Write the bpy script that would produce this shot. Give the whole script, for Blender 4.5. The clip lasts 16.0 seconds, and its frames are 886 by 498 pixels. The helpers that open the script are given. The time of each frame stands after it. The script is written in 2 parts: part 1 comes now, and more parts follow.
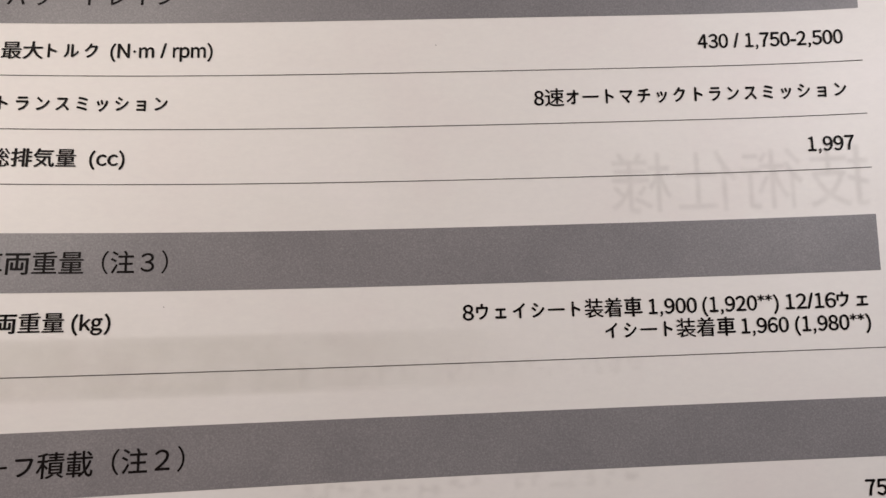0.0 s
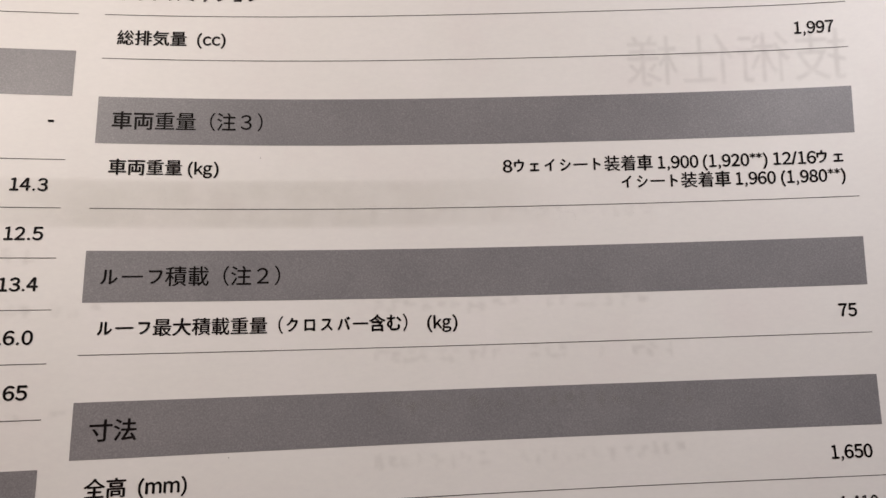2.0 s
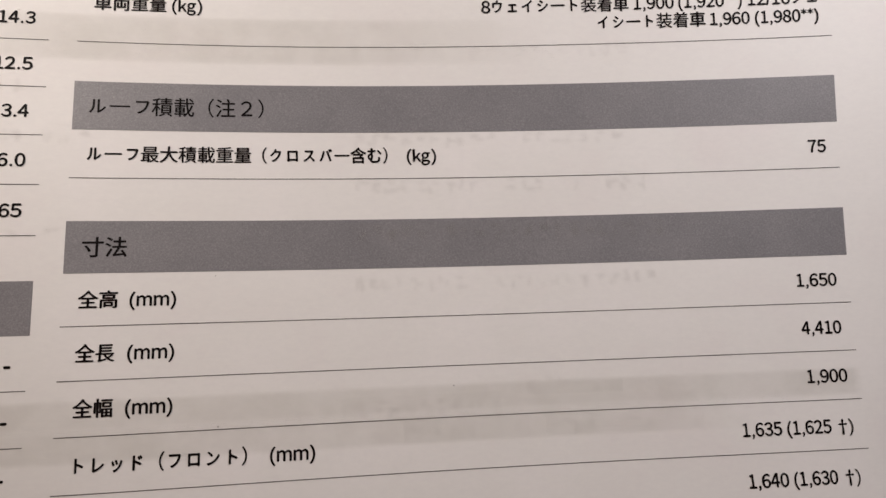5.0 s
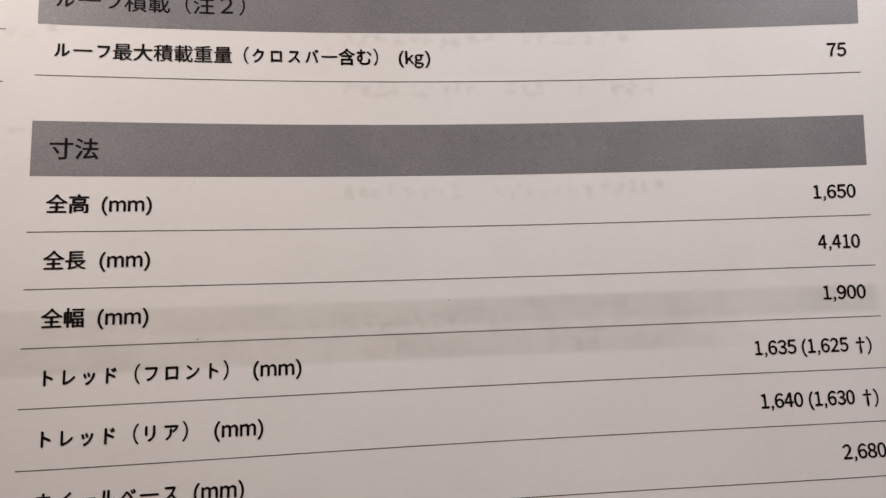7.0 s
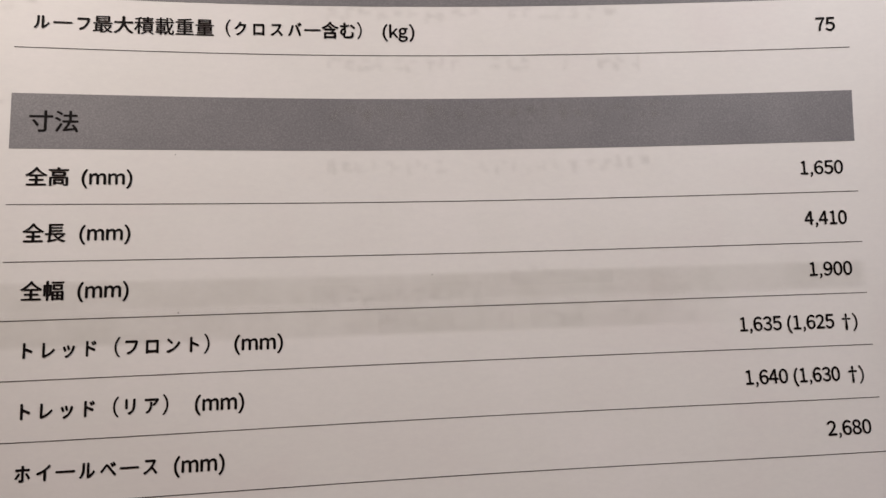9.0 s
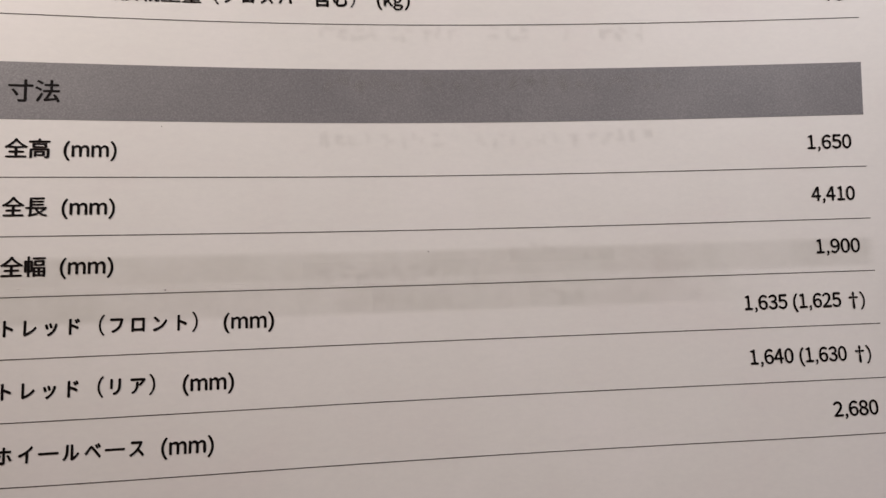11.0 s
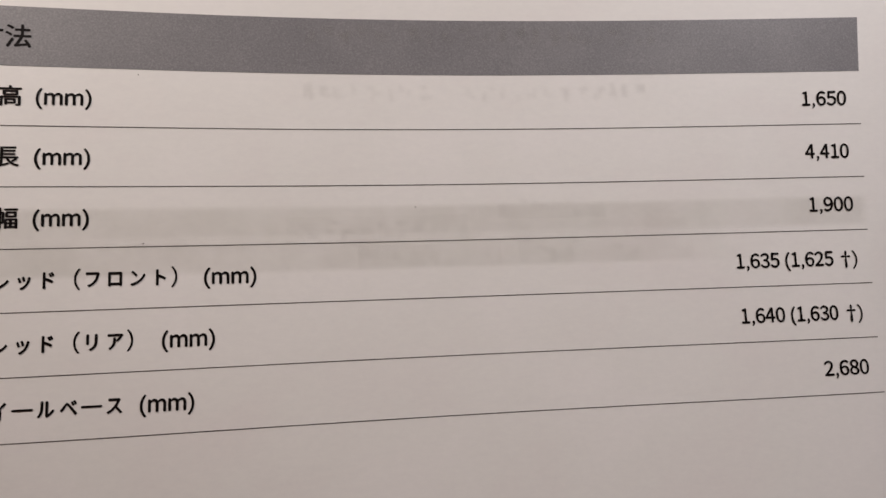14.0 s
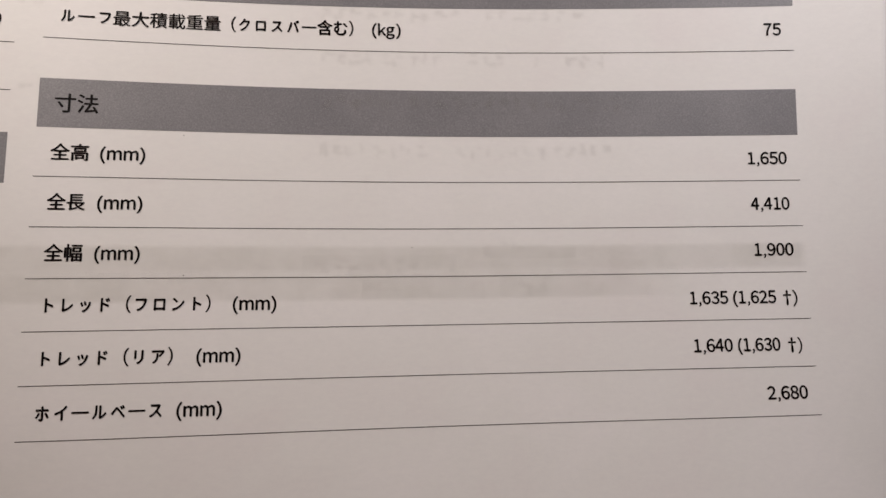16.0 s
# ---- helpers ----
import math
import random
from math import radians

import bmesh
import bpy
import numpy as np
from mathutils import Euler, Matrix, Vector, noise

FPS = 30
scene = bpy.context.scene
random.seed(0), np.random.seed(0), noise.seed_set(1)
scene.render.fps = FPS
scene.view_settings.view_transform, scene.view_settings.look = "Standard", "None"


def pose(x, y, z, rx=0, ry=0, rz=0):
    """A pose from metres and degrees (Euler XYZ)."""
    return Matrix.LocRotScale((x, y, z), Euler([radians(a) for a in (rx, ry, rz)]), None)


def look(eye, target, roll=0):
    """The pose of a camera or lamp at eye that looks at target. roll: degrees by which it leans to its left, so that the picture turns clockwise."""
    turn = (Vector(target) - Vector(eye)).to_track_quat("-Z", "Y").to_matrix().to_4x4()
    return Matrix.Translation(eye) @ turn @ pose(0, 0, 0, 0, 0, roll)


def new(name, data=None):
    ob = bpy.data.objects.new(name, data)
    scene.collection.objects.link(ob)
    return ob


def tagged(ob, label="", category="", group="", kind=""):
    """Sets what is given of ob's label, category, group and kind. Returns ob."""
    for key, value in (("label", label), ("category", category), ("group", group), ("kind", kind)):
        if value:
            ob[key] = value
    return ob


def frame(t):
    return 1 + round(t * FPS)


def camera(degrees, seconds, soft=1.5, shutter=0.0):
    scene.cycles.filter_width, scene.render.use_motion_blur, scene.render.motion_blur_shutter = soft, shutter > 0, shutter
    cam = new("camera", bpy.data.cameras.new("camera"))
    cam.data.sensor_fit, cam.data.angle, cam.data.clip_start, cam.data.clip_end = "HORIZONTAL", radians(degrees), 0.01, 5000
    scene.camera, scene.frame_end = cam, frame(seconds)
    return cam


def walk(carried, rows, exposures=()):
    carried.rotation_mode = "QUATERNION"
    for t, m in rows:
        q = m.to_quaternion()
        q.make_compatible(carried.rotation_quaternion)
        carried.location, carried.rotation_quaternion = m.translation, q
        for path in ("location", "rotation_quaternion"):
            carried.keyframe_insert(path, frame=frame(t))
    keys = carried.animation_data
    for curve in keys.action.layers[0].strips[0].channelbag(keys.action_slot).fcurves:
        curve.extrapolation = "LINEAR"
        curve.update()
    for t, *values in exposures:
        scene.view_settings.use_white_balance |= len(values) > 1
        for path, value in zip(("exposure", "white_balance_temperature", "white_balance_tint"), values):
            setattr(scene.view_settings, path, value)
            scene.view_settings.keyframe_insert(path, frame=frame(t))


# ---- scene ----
cam = camera(63.27, 16.0, soft=1.45)
# unit of the sheet's own plan: one table column is 95 mm wide
COL = 0.095
PATH = [
    (0, 0.40355, 0.01322, 0.79141, 12.299, -6.796, -2.284),
    (0.5, 0.38601, -0.00808, 0.84267, 11.512, -6.337, -2.095),
    (1, 0.37940, -0.05516, 0.88354, 11.486, -5.827, -1.956),
    (1.5, 0.35726, -0.10559, 0.90619, 11.234, -5.605, -2.003),
    (2, 0.34524, -0.18045, 0.91843, 11.225, -5.423, -2.047),
    (2.5, 0.33279, -0.21110, 0.92650, 10.916, -5.336, -2.086),
    (3, 0.32430, -0.22438, 0.91693, 10.746, -5.300, -2.127),
    (3.5, 0.32044, -0.24395, 0.91279, 10.015, -5.190, -2.077),
    (4, 0.36207, -0.26578, 0.91978, 9.533, -5.190, -2.088),
    (4.5, 0.37286, -0.31208, 0.93299, 8.783, -5.122, -2.080),
    (5, 0.37276, -0.35166, 0.92341, 8.206, -5.013, -2.140),
    (7.5, 0.38827, -0.43898, 0.85228, 6.255, -5.120, -2.166),
    (8, 0.39652, -0.44585, 0.85304, 6.045, -5.031, -2.068),
    (10.5, 0.40297, -0.45475, 0.83555, 5.359, -5.056, -2.072),
    (11, 0.40264, -0.46244, 0.82365, 4.996, -5.384, -2.078),
    (11.5, 0.39710, -0.46140, 0.82483, 4.862, -5.388, -2.050),
    (12, 0.38772, -0.46353, 0.82080, 4.724, -5.490, -2.024),
    (12.5, 0.38647, -0.47326, 0.81421, 4.379, -5.705, -2.075),
    (13, 0.39243, -0.48108, 0.81378, 4.065, -5.910, -2.105),
    (13.5, 0.40354, -0.49606, 0.79946, 3.805, -6.344, -2.140),
    (14, 0.40294, -0.49163, 0.80144, 3.662, -6.453, -1.972),
    (14.5, 0.40158, -0.48588, 0.80662, 4.168, -6.291, -1.705),
    (15, 0.39952, -0.47856, 0.79394, 4.820, -6.071, -1.371),
    (15.5, 0.39479, -0.48771, 0.88428, 5.486, -5.331, -1.090),
    (16, 0.42427, -0.50753, 0.94308, 6.734, -4.856, -1.078),
]
walk(cam, [(t, pose(x * COL, y * COL, z * COL, a, b, c)) for t, x, y, z, a, b, c in PATH],
     exposures=[(0, 0.15), (1, 0.18), (2, 0.25), (3, 0.28), (4, 0.34), (5, 0.39), (7.5, 0.44), (12, 0.41), (15, 0.41), (16, 0.42)])

# ---- light: added unseen lights fitted to the page's brightness: a warm small one beyond the left edge, a whiter one beyond the right edge, a dim one overhead ----
world = bpy.data.worlds.new("world")
world.use_nodes = True
world.node_tree.nodes["Background"].inputs["Color"].default_value = (1.0, 0.93, 0.86, 1)
world.node_tree.nodes["Background"].inputs["Strength"].default_value = 0.1
scene.world = world


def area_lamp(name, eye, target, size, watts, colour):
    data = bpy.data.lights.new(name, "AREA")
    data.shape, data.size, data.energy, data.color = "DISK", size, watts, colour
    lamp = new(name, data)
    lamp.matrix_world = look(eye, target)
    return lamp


area_lamp("unseen_left_key", (-0.044, 0.072, 0.115), (0.05, -0.02, 0), 0.052, 0.126, (1.0, 0.884, 0.806))
area_lamp("unseen_right_fill", (0.143, 0.049, 0.110), (0.05, -0.02, 0), 0.047, 0.094, (1.0, 0.952, 0.978))
# added warm fill, tints the page where the two side lights are weak
area_lamp("unseen_overhead_fill", (-0.3, 0.0, 1.64), (-0.3, 0.0, 0), 0.5, 1.25, (1.0, 0.52, 0.38))

# ---- materials ----
def material(name):
    m = bpy.data.materials.new(name)
    m.use_nodes = True
    nodes, links = m.node_tree.nodes, m.node_tree.links
    return m, nodes, links, nodes["Principled BSDF"]


def noise_node(nodes, links, scale, detail=4.0, rough=0.6, stretch=(1, 1, 1)):
    where = nodes.new("ShaderNodeTexCoord")
    turn = nodes.new("ShaderNodeMapping")
    turn.inputs["Scale"].default_value = stretch
    n = nodes.new("ShaderNodeTexNoise")
    n.inputs["Scale"].default_value, n.inputs["Detail"].default_value = scale, detail
    n.inputs["Roughness"].default_value = rough
    links.new(where.outputs["Object"], turn.inputs["Vector"])
    links.new(turn.outputs["Vector"], n.inputs["Vector"])
    return n.outputs["Fac"]


def ramp(nodes, links, fac, stops):
    r = nodes.new("ShaderNodeValToRGB")
    while len(r.color_ramp.elements) < len(stops):
        r.color_ramp.elements.new(0.5)
    for e, (at, c) in zip(r.color_ramp.elements, stops):
        e.position, e.color = at, (*c, 1) if len(c) == 3 else c
    links.new(fac, r.inputs["Fac"])
    return r.outputs["Color"]


def mix(nodes, links, fac, a, b, kind="MIX"):
    m = nodes.new("ShaderNodeMix")
    m.data_type, m.blend_type = "RGBA", kind
    for socket, value in ((m.inputs[0], fac), (m.inputs[6], a), (m.inputs[7], b)):
        if isinstance(value, (int, float)):
            socket.default_value = value
        elif isinstance(value, tuple):
            socket.default_value = (*value, 1)
        else:
            links.new(value, socket)
    return m.outputs[2]


def bump(nodes, links, fac, strength, distance, shader):
    b = nodes.new("ShaderNodeBump")
    b.inputs["Strength"].default_value, b.inputs["Distance"].default_value = strength, distance
    links.new(fac, b.inputs["Height"])
    links.new(b.outputs["Normal"], shader.inputs["Normal"])


def paper_material():
    m, n, l, s = material("coated_paper")
    cloud = ramp(n, l, noise_node(n, l, 60, 5), [(0.3, (0.742, 0.722, 0.708)), (0.5, (0.752, 0.747, 0.726)), (0.7, (0.775, 0.763, 0.75))])
    fibre = ramp(n, l, noise_node(n, l, 1500, 4, 0.75, (0.6, 1.2, 1)), [(0.3, (0.975, 0.975, 0.98)), (0.7, (1.018, 1.018, 1.015))])
    l.new(mix(n, l, 1.0, cloud, fibre, "MULTIPLY"), s.inputs["Base Color"])
    s.inputs["Roughness"].default_value = 0.5
    s.inputs["Specular IOR Level"].default_value = 0.35
    bump(n, l, noise_node(n, l, 3000, 3), 0.12, 0.00002, s)
    return m


def grey_ink_material():
    m, n, l, s = material("grey_ink")
    cloud = ramp(n, l, noise_node(n, l, 130, 4), [(0.3, (0.194, 0.192, 0.203)), (0.7, (0.224, 0.221, 0.231))])
    grain = ramp(n, l, noise_node(n, l, 5200, 2, 0.8), [(0.3, (0.83, 0.83, 0.84)), (0.52, (1.0, 1.0, 1.0)), (0.72, (1.27, 1.26, 1.23))])
    speck = ramp(n, l, noise_node(n, l, 3300, 1, 0.5), [(0.72, (0, 0, 0)), (0.84, (0.6, 0.6, 0.6))])
    base = mix(n, l, 1.0, cloud, grain, "MULTIPLY")
    l.new(mix(n, l, speck, base, (0.34, 0.33, 0.32)), s.inputs["Base Color"])
    s.inputs["Roughness"].default_value = 0.36
    s.inputs["Specular IOR Level"].default_value = 0.22
    bump(n, l, noise_node(n, l, 5600, 2), 0.3, 0.00003, s)
    return m


def black_ink_material(name, low, high):
    m, n, l, s = material(name)
    l.new(ramp(n, l, noise_node(n, l, 3500, 3), [(0.3, low), (0.75, high)]), s.inputs["Base Color"])
    s.inputs["Roughness"].default_value = 0.45
    s.inputs["Specular IOR Level"].default_value = 0.05
    return m


def rule_material():
    """A hairline in screened grey: a row of dots."""
    m, n, l, s = material("rule_ink")
    where = n.new("ShaderNodeTexCoord")
    wave = n.new("ShaderNodeTexWave")
    wave.bands_direction, wave.inputs["Scale"].default_value = "X", 1350
    l.new(where.outputs["Object"], wave.inputs["Vector"])
    dots = ramp(n, l, wave.outputs["Fac"], [(0.15, (0.012, 0.011, 0.011)), (0.9, (0.16, 0.15, 0.146))])
    wear = ramp(n, l, noise_node(n, l, 120, 3), [(0.35, (0.8, 0.8, 0.8)), (0.7, (1.5, 1.45, 1.4))])
    l.new(mix(n, l, 1.0, dots, wear, "MULTIPLY"), s.inputs["Base Color"])
    s.inputs["Roughness"].default_value = 0.6
    s.inputs["Specular IOR Level"].default_value = 0.12
    return m


def ghost_material(name, strength, colour, blotch, thin=0.25):
    """Print on the far side that shows faintly through the sheet: soft at its edges."""
    m, n, l, s = material(name)
    s.inputs["Base Color"].default_value = (*colour, 1)
    s.inputs["Roughness"].default_value = 0.6
    s.inputs["Specular IOR Level"].default_value = 0.2
    edge = n.new("ShaderNodeAttribute")
    edge.attribute_name = "soft"
    spots = ramp(n, l, noise_node(n, l, blotch, 3), [(0.36, (thin, thin, thin)), (0.62, (1, 1, 1))])
    a = n.new("ShaderNodeMath")
    a.operation = "MULTIPLY"
    l.new(edge.outputs["Fac"], a.inputs[0])
    l.new(spots, a.inputs[1])
    b = n.new("ShaderNodeMath")
    b.operation, b.inputs[1].default_value = "MULTIPLY", strength
    l.new(a.outputs[0], b.inputs[0])
    l.new(b.outputs[0], s.inputs["Alpha"])
    return m


def plain_material(name, dark, light, scale, rough, stretch=(1, 1, 1)):
    m, n, l, s = material(name)
    f = noise_node(n, l, scale, 6, 0.6, stretch)
    l.new(ramp(n, l, f, [(0.3, dark), (0.7, light)]), s.inputs["Base Color"])
    s.inputs["Roughness"].default_value = rough
    bump(n, l, f, 0.2, 0.001, s)
    return m


PAPER = paper_material()
GREY = grey_ink_material()
BLACK = black_ink_material("black_ink", (0.004, 0.0035, 0.004), (0.011, 0.009, 0.009))
RULE = rule_material()
GHOST_BAND = ghost_material("show_through_tint", 0.14, (0.37, 0.355, 0.28), 220, 0.6)
GHOST_TYPE = ghost_material("show_through_type", 0.125, (0.30, 0.275, 0.25), 260, 0.35)
GHOST_HEAD = ghost_material("show_through_heading", 0.135, (0.30, 0.28, 0.27), 300, 0.55)
WOOD = plain_material("table_wood", (0.16, 0.09, 0.05), (0.28, 0.17, 0.10), 14, 0.45, (1, 12, 1))
PLASTER = plain_material("wall_plaster", (0.62, 0.60, 0.57), (0.68, 0.66, 0.63), 30, 0.9)
FLOORING = plain_material("floor_boards", (0.20, 0.13, 0.08), (0.30, 0.20, 0.13), 9, 0.5, (1, 10, 1))


# ---- the sheet's shape ----
# height of the lifted, slightly twisted paper over its plan, by powers of (across, down)
LIFT = {
    (2, 0): 0.13695,
    (3, 0): -0.05645,
    (4, 0): -0.09030,
    (5, 0): 0.10115,
    (6, 0): 0.01842,
    (1, 1): -0.16326,
    (2, 1): 0.08757,
    (3, 1): 0.16327,
    (4, 1): -0.42016,
    (5, 1): -0.17993,
    (1, 2): 0.09363,
    (2, 2): -0.26535,
    (3, 2): 0.09615,
    (0, 2): 0.11422,
    (0, 3): 0.01690,
    (1, 3): 0.20569,
    (2, 3): -0.01778,
    (3, 3): -0.24186,
}
U_LOW, U_HIGH, V_LOW, V_HIGH = -0.16, 1.14, -0.52, 0.74


def eased(x, low, high, reach):
    """x itself between low and high; past them it levels out."""
    if x > high:
        return high + reach * (1 - math.exp((high - x) / reach))
    if x < low:
        return low - reach * (1 - math.exp((x - low) / reach))
    return x


def slope(s, w):
    return sum(c * i * s ** (i - 1) * w ** j for (i, j), c in LIFT.items() if i)


GAUSS_X, GAUSS_W = np.polynomial.legendre.leggauss(10)


def on_page(u, v, up=0.0):
    """The place on the paper at u column widths across and v down, up metres above it."""
    ue, ve = eased(u, U_LOW, U_HIGH, 0.1), eased(v, V_LOW, V_HIGH, 0.12)
    s, w = ue - 0.5, ve - 0.15
    z = sum(c * s ** i * w ** j for (i, j), c in LIFT.items())
    d = slope(s * (GAUSS_X + 1) / 2, w)
    x = 0.5 + float((np.sqrt(np.maximum(1 - d * d, 0.05)) * GAUSS_W).sum()) * s / 2 + (u - ue)
    return Vector((x * COL, -v * COL, z * COL + up))


def part(name, bm, mat, parent, label="", smooth=True):
    mesh = bpy.data.meshes.new(name)
    bm.to_mesh(mesh)
    bm.free()
    mesh.materials.append(mat)
    if smooth:
        for f in mesh.polygons:
            f.use_smooth = True
    ob = new(name, mesh)
    ob.parent = parent
    if label:
        tagged(ob, label)
    return ob


def spread(a, b, n):
    return [a + (b - a) * k / n for k in range(n + 1)]


def sheet(us, vs, up, down=None, soft=None, soft_u=None):
    """A piece of the curved sheet over a grid; with down it is a closed slab to that depth (metres, or a level z)."""
    bm = bmesh.new()
    layer = bm.verts.layers.float.new("soft") if soft else None
    top = [[bm.verts.new(on_page(u, v, up)) for u in us] for v in vs]
    if soft:
        nu, nv = len(us) - 1, len(vs) - 1
        for j, row in enumerate(top):
            for i, vert in enumerate(row):
                a = min(i, nu - i) / nu * (us[-1] - us[0]) / (soft_u or soft)
                b = min(j, nv - j) / nv * (vs[-1] - vs[0]) / soft
                vert[layer] = min(1, a) * min(1, b)
    for j in range(len(vs) - 1):
        for i in range(len(us) - 1):
            bm.faces.new((top[j][i], top[j + 1][i], top[j + 1][i + 1], top[j][i + 1]))
    if down is not None:
        low = [[bm.verts.new(down(p.co)) for p in row] for row in top]
        for j in range(len(vs) - 1):
            for i in range(len(us) - 1):
                bm.faces.new((low[j][i], low[j][i + 1], low[j + 1][i + 1], low[j + 1][i]))
        rim = [(0, i) for i in range(len(us))] + [(j, len(us) - 1) for j in range(1, len(vs))]
        rim += [(len(vs) - 1, i) for i in range(len(us) - 2, -1, -1)] + [(j, 0) for j in range(len(vs) - 2, 0, -1)]
        for (a, b), (c, d) in zip(rim, rim[1:] + rim[:1]):
            bm.faces.new((top[a][b], top[c][d], low[c][d], low[a][b]))
    return bm


# ---- the room that closes the place, and the table ----
def box(name, low, high, mat, label, bevel=0.0):
    bm = bmesh.new()
    bmesh.ops.create_cube(bm, size=1)
    for v in bm.verts:
        v.co = Vector([low[k] + (v.co[k] + 0.5) * (high[k] - low[k]) for k in range(3)])
    if bevel:
        bmesh.ops.bevel(bm, geom=bm.edges[:], offset=bevel, segments=3, affect="EDGES")
    return part(name, bm, mat, None, label, smooth=False)


TABLE_TOP = -0.014
FLOOR = TABLE_TOP - 0.72
for name, low, high, mat, label in (
        ("floor", (-1.6, -1.6, FLOOR - 0.1), (1.6, 1.6, FLOOR), FLOORING, "brown wooden floor under the table"),
        ("wall_north", (-1.6, 1.6, FLOOR - 0.1), (1.6, 1.7, FLOOR + 2.4), PLASTER, "plain cream plaster wall of the room"),
        ("wall_south", (-1.6, -1.7, FLOOR - 0.1), (1.6, -1.6, FLOOR + 2.4), PLASTER, "plain cream plaster wall of the room"),
        ("wall_east", (1.6, -1.7, FLOOR - 0.1), (1.7, 1.7, FLOOR + 2.4), PLASTER, "plain cream plaster wall of the room"),
        ("wall_west", (-1.7, -1.7, FLOOR - 0.1), (-1.6, 1.7, FLOOR + 2.4), PLASTER, "plain cream plaster wall of the room"),
        ("ceiling", (-1.7, -1.7, FLOOR + 2.4), (1.7, 1.7, FLOOR + 2.5), PLASTER, "plain cream plaster ceiling of the room")):
    tagged(box(name, low, high, mat, label), kind="structure")

table = tagged(new("table"), "brown wooden table under the open brochure", "table")
table.location = (0.05, -0.02, FLOOR)


def table_part(name, low, high, bevel):
    ob = box(name, low, high, WOOD, "", bevel)
    ob.parent = table
    ob.matrix_parent_inverse = Matrix.Translation(table.location).inverted()


table_part("tabletop", (-0.55, -0.4, TABLE_TOP - 0.03), (0.65, 0.36, TABLE_TOP), 0.004)
for x in (-0.5, 0.54):
    for y in (-0.35, 0.25):
        table_part("leg", (x, y, FLOOR), (x + 0.06, y + 0.06, TABLE_TOP - 0.03), 0.003)

# ---- the brochure ----
brochure = tagged(new("brochure"), "open printed car brochure with a table of specifications", "brochure")
PAGE_U, PAGE_V = (-1.12, 1.135), (-1.55, 1.58)
us = spread(PAGE_U[0], -0.2, 14)[:-1] + spread(-0.2, PAGE_U[1], 96)
vs = spread(PAGE_V[0], -0.55, 14)[:-1] + spread(-0.55, 0.85, 100)[:-1] + spread(0.85, PAGE_V[1], 10)
page = part("page", sheet(us, vs, 0.0, lambda p: p - Vector((0, 0, 0.00012))), PAPER, brochure,
            "white coated paper sheet, lifted and gently curved")
us = spread(PAGE_U[0], PAGE_U[1], 40)
vs = spread(PAGE_V[0], PAGE_V[1], 50)
part("page_block", sheet(us, vs, -0.0004, lambda p: Vector((p.x, p.y, TABLE_TOP))), PAPER, brochure, "stack of further white pages")

# rows of the printed table, in column widths down the page
PITCH, BAND, GAP, TWO = 0.06314, 0.06407, 0.05407, 0.08625
ROW = {"b4T": 0.00000}
ROW["b4B"] = ROW["b4T"] + BAND
ROW["r5"] = ROW["b4B"] + PITCH - 0.0007
ROW["b5T"] = ROW["r5"] + GAP + 0.0003
ROW["b5B"] = ROW["b5T"] + BAND
for k in range(6):
    ROW["r%d" % (6 + k)] = ROW["b5B"] + PITCH * (k + 1)
ROW["r4"] = ROW["b4T"] - GAP
ROW["b3B"] = ROW["r4"] - TWO
ROW["b3T"] = ROW["b3B"] - BAND
for k in range(3):
    ROW["r%d" % (3 - k)] = ROW["b3T"] - GAP - PITCH * k
ROW["b2B"] = ROW["r1"] - PITCH
ROW["b2T"] = ROW["b2B"] - BAND
LEFT = -0.0319
INK = 0.00003


def heading_band(u0, u1, top, bottom):
    part("heading_band", sheet(spread(u0, u1, 64), spread(top, bottom, 6), INK), GREY, page, "flat mid-grey printed band")


def table_rule(u0, u1, v, wide=0.00105):
    part("table_rule", sheet(spread(u0, u1, 80), [v - wide / 2, v + wide / 2], INK), RULE, page, "thin dark grey printed line")


def glyphs(text, spacing=1.0):
    curve = bpy.data.curves.new("type", "FONT")
    curve.body, curve.size, curve.resolution_u = text, 1.0, 4
    curve.space_character = spacing
    ob = new("type", curve)
    mesh = bpy.data.meshes.new_from_object(ob.evaluated_get(bpy.context.evaluated_depsgraph_get()))
    bpy.data.objects.remove(ob)
    bpy.data.curves.remove(curve)
    points = [(v.co.x, v.co.y) for v in mesh.vertices]
    faces = [tuple(f.vertices) for f in mesh.polygons]
    bpy.data.meshes.remove(mesh)
    return points, faces


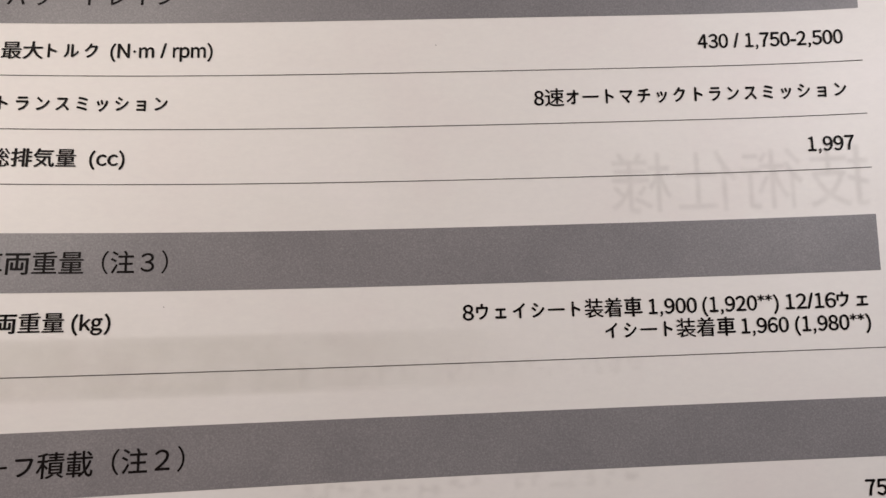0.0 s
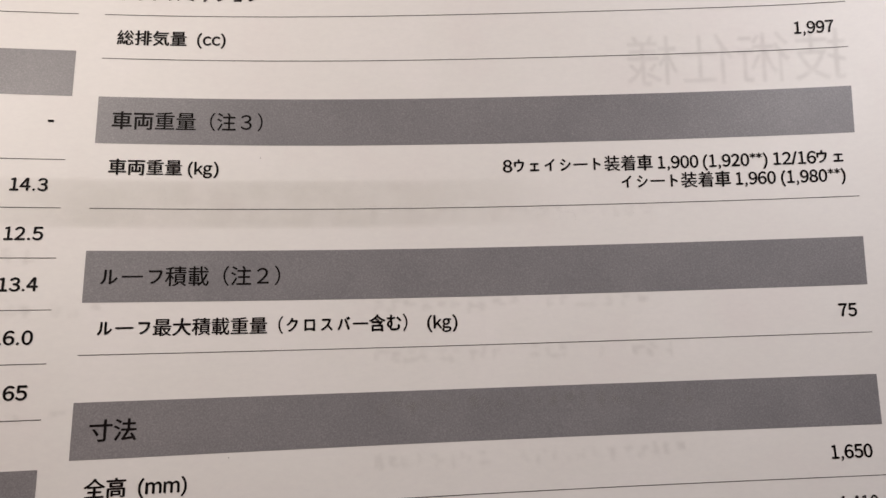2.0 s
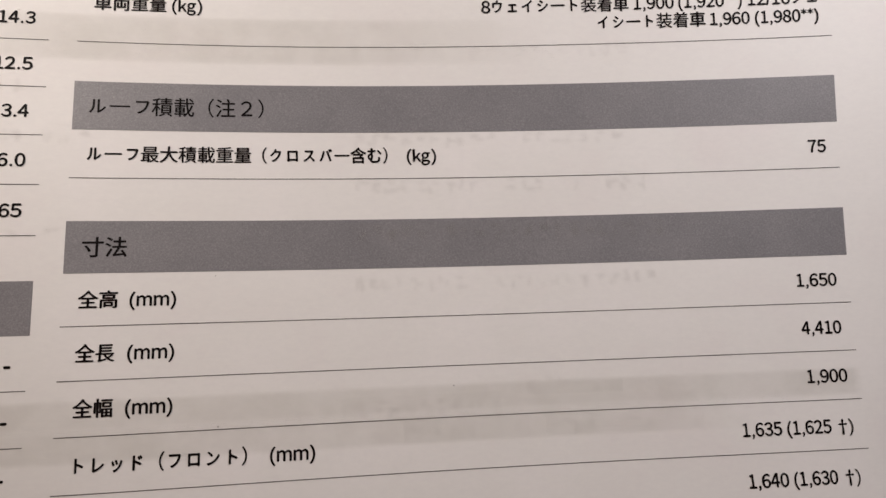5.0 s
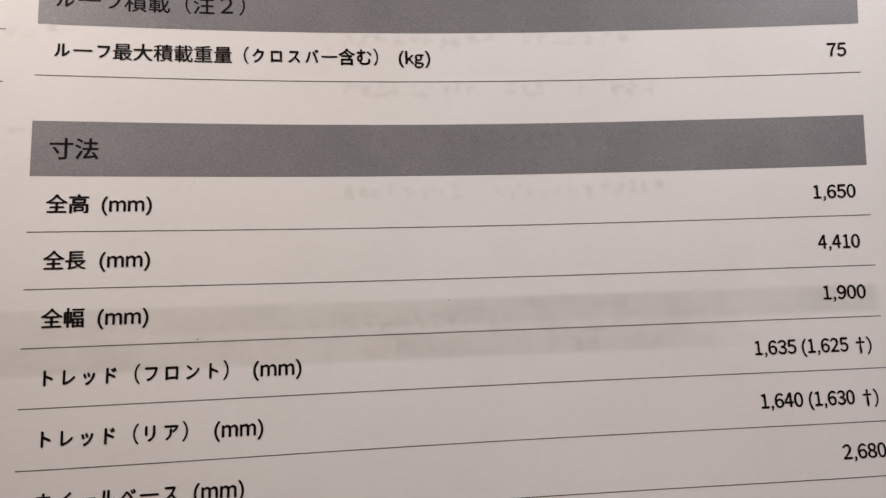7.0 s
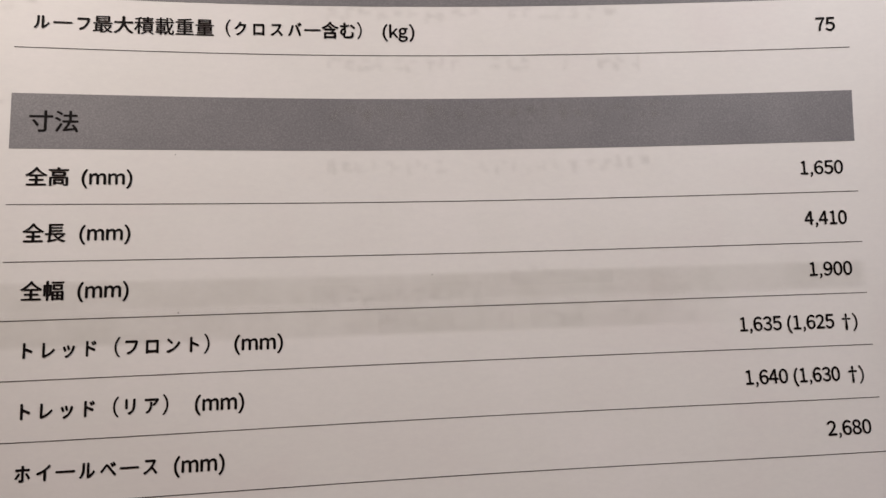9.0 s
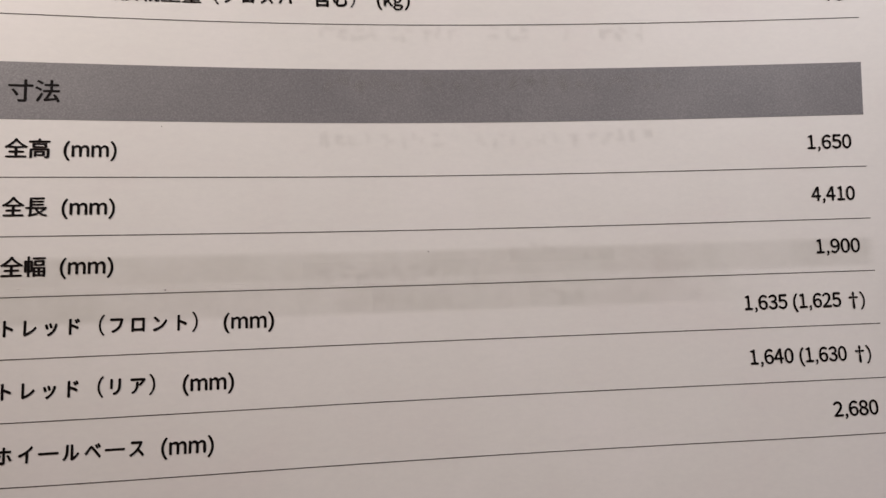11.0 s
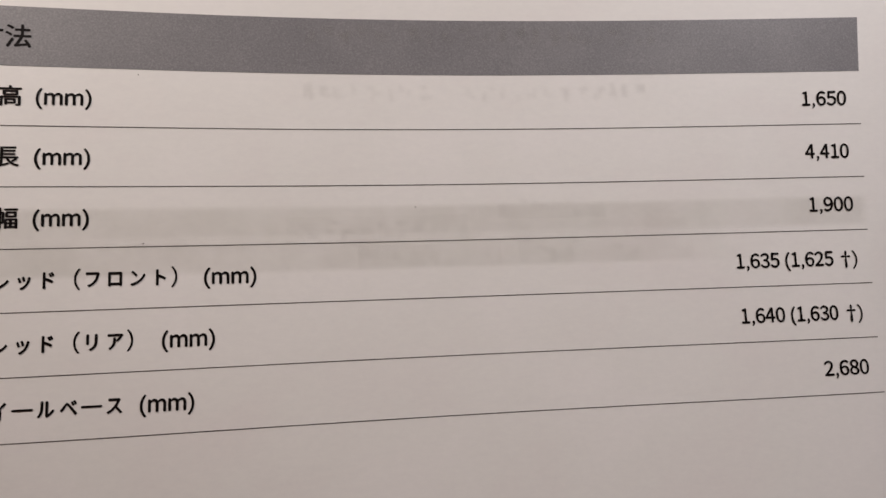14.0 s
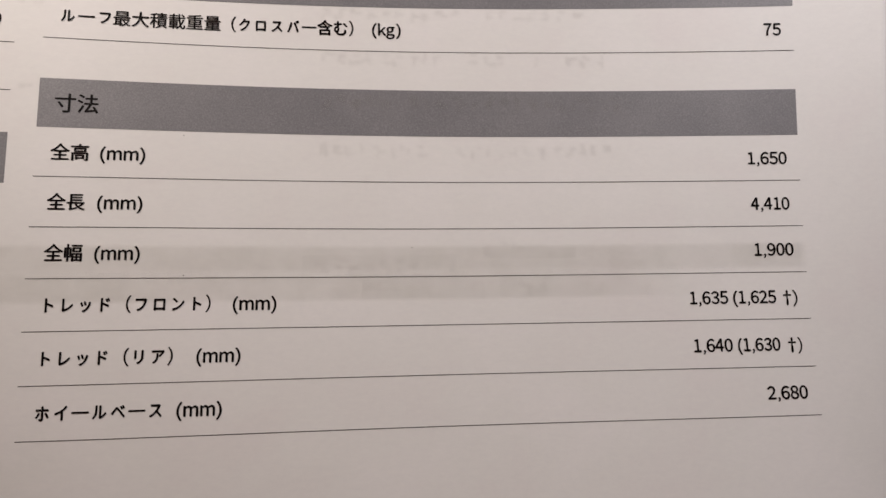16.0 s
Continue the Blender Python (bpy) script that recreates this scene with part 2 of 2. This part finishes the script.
# a grotesque's figures and letters: advance, then the ink's left, right, foot and head, in ems
GROTESQUE = {
    "0": (0.556, 0.042, 0.514, -0.01, 0.716), "1": (0.556, 0.088, 0.49, 0, 0.716), "2": (0.556, 0.03, 0.508, 0, 0.716),
    "3": (0.556, 0.042, 0.515, -0.01, 0.716), "4": (0.556, 0.013, 0.508, 0, 0.716), "5": (0.556, 0.042, 0.517, -0.01, 0.716),
    "6": (0.556, 0.038, 0.514, -0.01, 0.716), "7": (0.556, 0.048, 0.511, 0, 0.716), "8": (0.556, 0.041, 0.514, -0.01, 0.716),
    "9": (0.556, 0.042, 0.515, -0.01, 0.716), ",": (0.278, 0.083, 0.192, -0.14, 0.1), ".": (0.278, 0.091, 0.191, 0, 0.1),
    "(": (0.333, 0.061, 0.297, -0.21, 0.734), ")": (0.333, 0.037, 0.273, -0.21, 0.734), "*": (0.389, 0.031, 0.354, 0.43, 0.734),
    "/": (0.278, 0, 0.278, -0.012, 0.728), "-": (0.333, 0.032, 0.302, 0.22, 0.31), "m": (0.833, 0.066, 0.769, 0, 0.53),
    "k": (0.5, 0.067, 0.498, 0, 0.716), "g": (0.556, 0.033, 0.489, -0.21, 0.53), "c": (0.5, 0.04, 0.482, -0.012, 0.53),
    "N": (0.722, 0.076, 0.64, 0, 0.716), "r": (0.333, 0.065, 0.346, 0, 0.53), "p": (0.556, 0.066, 0.518, -0.2, 0.53),
    "·": (0.333, 0.11, 0.22, 0.27, 0.37), "†": (0.556, 0.06, 0.50, -0.15, 0.72),
}


WIDE = {c: chr(ord(c) + 0xFEE0) for c in "0123456789,.()*mkgcNrp"}
KANA = "アイウェオクシスチッデトドバパフベホマミムョラリルレロワン"
DENSE = "量重載積最総速装着"


def set_in_squares(text):
    """Japanese type, each sign in its own square; the syllabic signs are cut smaller than the characters."""
    points, faces = glyphs(text)
    placed, heavy = [], []
    for x, y in points:
        k = min(max(int(math.floor(x)), 0), len(text) - 1)
        heavy.append(0.4 if text[k] in "（）" else 0.6 if text[k] in DENSE else 1.0)
        if text[k] in KANA:
            x, y = k + 0.5 + (x - k - 0.5) * 0.8, 0.36 + (y - 0.36) * 0.86
        elif text[k] == "ー":
            x, y = k + 0.5 + (x - k - 0.5) * 1.1, 0.36 + (y - 0.36) * 0.6
        placed.append((x, y))
    return placed, faces, heavy


def set_in_grotesque(text):
    points, faces, pen = [], [], 0.0
    for sign in text:
        if sign == " ":
            pen += 0.278
            continue
        advance, left, right, foot, head = GROTESQUE[sign]
        ps, fs = glyphs(WIDE.get(sign, sign))
        x0, x1 = min(p[0] for p in ps), max(p[0] for p in ps)
        y0, y1 = min(p[1] for p in ps), max(p[1] for p in ps)
        faces += [tuple(k + len(points) for k in f) for f in fs]
        points += [(pen + left + (x - x0) / (x1 - x0) * (right - left), foot + (y - y0) / (y1 - y0) * (head - foot)) for x, y in ps]
        pen += advance
    return points, faces, [1.0] * len(points)


def printed(name, text, u0, u1, base, em, weight=None, mat=None, label="", up=2 * INK):
    """Type set on the paper from u0 to u1, its base line at v = base, em the height of the type.
    weight: how far the ink spreads across and upright, in ems."""
    points, faces, heavy = set_in_grotesque(text) if all(c in GROTESQUE or c == " " for c in text) else set_in_squares(text)
    low, high = min(p[0] for p in points), max(p[0] for p in points)
    if weight is None:
        weight = (0.024, 0.020) if text[0] in GROTESQUE else (0.026, 0.024) if text[0] in KANA + "（" else (0.025, 0.014)
    wx, wy = weight
    strikes = [(0, 0), (wx, 0), (-wx, 0), (0, wy), (0, -wy)] if wx else [(0, 0)]
    places, polygons = [], []
    for k, (dx, dy) in enumerate(strikes):
        polygons += [tuple(i + len(places) for i in f) for f in faces]
        for (x, y), h in zip(points, heavy):
            f = (x - low) / (high - low)
            places.append(on_page(u0 + f * (u1 - u0) + dx * h * em, base - (y + dy * h) * em, up + k * 1.5e-6))
    mesh = bpy.data.meshes.new(name)
    mesh.from_pydata(places, [], polygons)
    mesh.materials.append(mat or BLACK)
    ob = new(name, mesh)
    ob.parent = page
    tagged(ob, label or ("small black printed figures" if text[0] in GROTESQUE else "small black printed Japanese type"))
    return ob


for top, bottom in (("b2T", "b2B"), ("b3T", "b3B"), ("b4T", "b4B"), ("b5T", "b5B")):
    heading_band(0.0, 1.0, ROW[top], ROW[bottom])
for k in range(1, 12):
    table_rule(0.0, 1.0, ROW["r%d" % k])

# the neighbouring column
left_band = ROW["r4"] - 0.1499
heading_band(LEFT - 1, LEFT, left_band - BAND, left_band)
heading_band(LEFT - 1, LEFT, ROW["r4"] + 0.3071, ROW["r4"] + 0.3071 + BAND)
heading_band(LEFT - 1, LEFT, ROW["b2T"], ROW["b2B"])
left_rules = [ROW["r1"], ROW["r2"]] + [ROW["r4"] + PITCH * k for k in range(-1, 5)]
left_rules += [ROW["r4"] + 0.3071 + BAND + PITCH * k for k in range(1, 5)]
for v in left_rules:
    table_rule(LEFT - 1, LEFT - 0.001, v)

DIGIT, LABEL, HEAD = 0.0231, 0.0228, 0.0266
DROP = 0.0217

# headings on the grey bands
for row, runs in {
    "b2B": (("パワートレイン", 0.019, 0.203),),
    "b3B": (("車両重量", 0.0185, 0.121), ("（注３）", 0.1391, 0.2061)),
    "b4B": (("ルーフ", 0.0188, 0.0891), ("積載", 0.0928, 0.1439), ("（注２）", 0.1615, 0.2306)),
    "b5B": (("寸法", 0.0194, 0.0697),),
}.items():
    for text, u0, u1 in runs:
        printed("printed_heading", text, u0, u1, ROW[row] - 0.0217, HEAD, (0.009, 0.009) if text[0] == "（" else (0.019, 0.013), label="black printed heading type on grey")

# names of the rows
for row, runs in {
    "r1": (("最大", 0.0185, 0.062), ("トルク", 0.0675, 0.1205), ("(N·m / rpm)", 0.135, 0.247)),
    "r2": (("トランスミッション", 0.0215, 0.1988),),
    "r3": (("総排気量", 0.0175, 0.1053), ("(cc)", 0.1196, 0.1556)),
    "r5": (("ルーフ", 0.0194, 0.0781), ("最大積載重量", 0.082, 0.2152), ("（クロスバー含む）", 0.2292, 0.3897), ("(kg)", 0.4156, 0.4536)),
    "r6": (("全高", 0.0184, 0.062), ("(mm)", 0.076, 0.128)),
    "r7": (("全長", 0.0184, 0.0612), ("(mm)", 0.076, 0.1276)),
    "r8": (("全幅", 0.019, 0.0618), ("(mm)", 0.0763, 0.1276)),
    "r9": (("トレッド", 0.0245, 0.0967), ("（フロント）", 0.1156, 0.2136), ("(mm)", 0.2407, 0.2925)),
    "r10": (("トレッド", 0.0247, 0.0973), ("（リア）", 0.1162, 0.1719), ("(mm)", 0.2, 0.2508)),
    "r11": (("ホイールベース", 0.0218, 0.1623), ("(mm)", 0.1798, 0.2309)),
}.items():
    for text, u0, u1 in runs:
        latin = text[0] == "("
        printed("printed_label", text, u0, u1, ROW[row] - DROP - (0.0 if row in ("r1", "r2", "r3") else 0.0011), DIGIT if latin else LABEL)
printed("printed_label", "車両重量", 0.0186, 0.1065, ROW["r4"] - 0.0463, LABEL)
printed("printed_label", "(kg)", 0.1142, 0.1512, ROW["r4"] - 0.0463, DIGIT)

# values
for row, text, u0, u1 in (
        ("r1", "430 / 1,750-2,500", 0.809, 0.979), ("r2", "8", 0.6138, 0.6242), ("r2", "速", 0.6259, 0.6479),
        ("r2", "オートマチックトランスミッション", 0.6512, 0.978), ("r3", "1,997", 0.9293, 0.9818), ("r5", "75", 0.959, 0.9823),
        ("r6", "1,650", 0.9289, 0.9824), ("r7", "4,410", 0.9293, 0.9824), ("r8", "1,900", 0.9297, 0.9834),
        ("r9", "1,635", 0.8355, 0.8868), ("r9", "(1,625", 0.8948, 0.9532), ("r9", "†)", 0.9636, 0.9833),
        ("r10", "1,640", 0.8355, 0.8872), ("r10", "(1,630", 0.8953, 0.9528), ("r10", "†)", 0.964, 0.9835),
        ("r11", "2,680", 0.9285, 0.9836)):
    kana = text[0] in "速オ"
    printed("printed_value", text, u0, u1, ROW[row] - DROP - (0.0011 if row in ("r6", "r7", "r8") else 0.0), LABEL if kana else DIGIT,
            (0.01, 0.01) if text[0] == "†" else None)
for base, runs in ((0.0466, (("8", 0.523, 0.5345), ("ウェイシート", 0.5381, 0.6539), ("装着車", 0.6596, 0.7243), ("1,900", 0.7323, 0.7865),
                             ("(1,920**)", 0.7937, 0.88), ("12/16", 0.8888, 0.9455), ("ウェ", 0.9471, 0.9816))),
                   (0.0213, (("イシート", 0.6816, 0.7569), ("装着車", 0.7622, 0.8288), ("1,960", 0.8362, 0.8895), ("(1,980**)", 0.8976, 0.9828)))):
    for text, u0, u1 in runs:
        kana = text[0] in "ウ装イ"
        printed("printed_value", text, u0, u1, ROW["r4"] - base, LABEL if kana else DIGIT)

# values of the neighbouring column, set in a wider and bolder face
for v, text, u0, u1 in (
        (ROW["r1"] - 0.0235, "211", -0.0955, -0.0575), (ROW["r2"] - 0.0222, "8.4", -0.0835, -0.0540),
        (ROW["r4"] - 0.0218, "14.3", -0.0922, -0.0503), (ROW["r4"] + PITCH - 0.0224, "12.5", -0.0924, -0.0500),
        (ROW["r4"] + 2 * PITCH - 0.023, "13.4", -0.0923, -0.0504), (ROW["r4"] + 3 * PITCH - 0.023, "16.0", -0.0927, -0.0501),
        (ROW["r4"] + 4 * PITCH - 0.023, "65", -0.0749, -0.0504)):
    printed("printed_value", text, u0, u1, v, DIGIT * 0.97, (0.026, 0.024))
for v in [ROW["r4"] - PITCH - 0.0455] + [ROW["r4"] + 0.3071 + BAND + PITCH * k - 0.0215 for k in range(1, 5)]:
    printed("printed_value", "-", -0.0570, -0.0508, v, DIGIT, (0.022, 0.022))


# ---- print of the far side that shows through ----
def show_through(u0, u1, v0, v1, mat, up, soft, nu=24, nv=12, soft_u=None):
    part("show_through", sheet(spread(u0, u1, nu), spread(v0, v1, nv), up, soft=soft, soft_u=soft_u), mat, page, "faint grey print showing through the paper")


LOW = INK * 0.4
show_through(-0.16, 1.004, ROW["r7"] + 0.021, ROW["r8"] - 0.004, GHOST_BAND, LOW, 0.006, 90, 14, 0.012)
show_through(-0.3, 0.9, ROW["r8"] - 0.008, ROW["r8"] + 0.032, GHOST_BAND, LOW * 1.3, 0.006, 90, 14, 0.22)
show_through(-0.3, 0.62, ROW["r4"] - 0.040, ROW["r4"] + 0.027, GHOST_BAND, LOW, 0.006, 60, 14, 0.3)


def blurred(ink, reach):
    """ink on a grid, spread as it spreads in the depth of the paper."""
    span = np.arange(-3 * reach, 3 * reach + 1)
    kernel = np.exp(-0.5 * (span / reach) ** 2)
    kernel /= kernel.sum()
    for axis in (0, 1):
        ink = np.apply_along_axis(lambda line: np.convolve(line, kernel, "same"), axis, ink)
    return ink


def seen_through(u0, u1, v0, v1, ink, mat, up, label):
    """Print of the far side over a stretch of the page: ink (rows down, columns across) says how dense it is."""
    rows, columns = ink.shape
    bm = sheet(spread(u0, u1, columns - 1), spread(v0, v1, rows - 1), up)
    layer = bm.verts.layers.float.new("soft")
    for vert, value in zip(bm.verts, ink.ravel()):
        vert[layer] = float(value)
    part("show_through", bm, mat, page, label)


def rastered(sign, cells, margin):
    """The sign, mirrored, as ink on a square grid with an empty margin."""
    points, faces = glyphs(sign)
    p = np.array(points)
    p = (p - p.min(0)) / (p.max(0) - p.min(0))
    p = np.stack([1 - p[:, 0], 1 - p[:, 1]], 1) * (cells - 1 - 2 * margin) + margin
    ink = np.zeros((cells, cells))
    ys, xs = np.mgrid[0:cells, 0:cells]
    for f in faces:
        a = p[f[0]]
        for b, c in zip(p[list(f[1:-1])], p[list(f[2:])]):
            sides = [(q[0] - o[0]) * (ys - o[1]) - (q[1] - o[1]) * (xs - o[0]) for o, q in ((a, b), (b, c), (c, a))]
            inside = np.all([d >= -0.35 for d in sides], 0) | np.all([d <= 0.35 for d in sides], 0)
            near = (xs >= min(a[0], b[0], c[0]) - 0.5) & (xs <= max(a[0], b[0], c[0]) + 0.5)
            near &= (ys >= min(a[1], b[1], c[1]) - 0.5) & (ys <= max(a[1], b[1], c[1]) + 0.5)
            ink[inside & near] = 1
    return ink


for k, sign in enumerate("様仕術技"):
    ink = blurred(rastered(sign, 96, 8), 1.7)
    u = 0.6965 + 0.0765 * k - 0.0067
    seen_through(u, u + 0.0845, -0.2922, -0.2077, ink, GHOST_HEAD, INK * 0.7, "faint mirrored heading sign showing through the paper")


def ghost_words(v, tall, words, up=LOW * 1.6, dense=1.0):
    """A line of small type on the far side: soft bars, a few strokes to a sign."""
    for u0, u1 in words:
        wide, high = max(8, round((u1 - u0) / 0.0013)), 24
        ink = np.zeros((high, wide))
        x = 2
        while x < wide - 8:
            step = int(np.random.choice([13, 15, 16]))
            for _ in range(int(np.random.choice([2, 3, 3, 4]))):
                a, b = np.random.randint(0, step - 6), np.random.randint(5, high - 7)
                if np.random.rand() < 0.55:
                    ink[b:b + 3, x + a:x + a + np.random.randint(5, 10)] = 1
                else:
                    ink[b - 1:b + np.random.randint(5, 9), x + a:x + a + 3] = 1
            x += step
        ink = blurred(ink, 1.6)
        edge = np.minimum(1, np.minimum(np.arange(wide), np.arange(wide)[::-1]) / 3)
        rim = np.minimum(1, np.minimum(np.arange(high), np.arange(high)[::-1]) / 3)
        seen_through(u0, u1, v - tall * 0.75, v + tall * 0.75, ink * edge * rim[:, None] * dense, GHOST_TYPE, up, "faint grey line of print showing through the paper")


ghost_words(0.265, 0.019, [(0.342, 0.5), (0.524, 0.742)])
ghost_words(0.137, 0.019, [(0.344, 0.512), (0.54, 0.614), (0.632, 0.656), (0.678, 0.736)])
ghost_words(0.0745, 0.018, [(0.342, 0.546), (0.568, 0.71)])
ghost_words(0.199, 0.019, [(0.346, 0.45), (0.458, 0.58), (0.584, 0.756)], INK * 1.5, 1.6)
ghost_words(0.419, 0.018, [(0.324, 0.524)], LOW * 1.9, 0.7)
ghost_words(0.398, 0.018, [(0.558, 0.684)], LOW * 1.9, 0.7)
ghost_words(0.451, 0.018, [(0.4, 0.56), (0.58, 0.786)], LOW * 1.9, 0.5)
ghost_words(-0.047, 0.018, [(0.344, 0.472), (0.502, 0.73)], LOW * 1.6, 0.5)
ghost_words(0.006, 0.019, [(-0.124, -0.11), (-0.098, -0.046)])
ghost_words(0.072, 0.018, [(-0.11, -0.054), (-0.036, 0.024)])
ghost_words(0.195, 0.016, [(-0.09, -0.044), (-0.03, -0.005)])


# specks of dust on the paper
def speck(u, v, size):
    bm = bmesh.new()
    bmesh.ops.create_icosphere(bm, subdivisions=2, radius=size)
    at = on_page(u, v, 0.0)
    for p in bm.verts:
        p.co = at + Vector((p.co.x * random.uniform(0.7, 1.5), p.co.y * random.uniform(0.6, 1.0), 0.4 * p.co.z))
    tagged(part("dust_speck", bm, RULE, None), "tiny dark speck of dust lying on the paper", "dust speck", "specks on the paper")


speck(0.465, 0.396, 0.00007)
speck(0.18, 0.4312, 0.00008)
speck(0.2037, -0.1233, 0.00006)
speck(0.1737, 0.2505, 0.00006)
speck(0.5015, -0.4171, 0.00006)
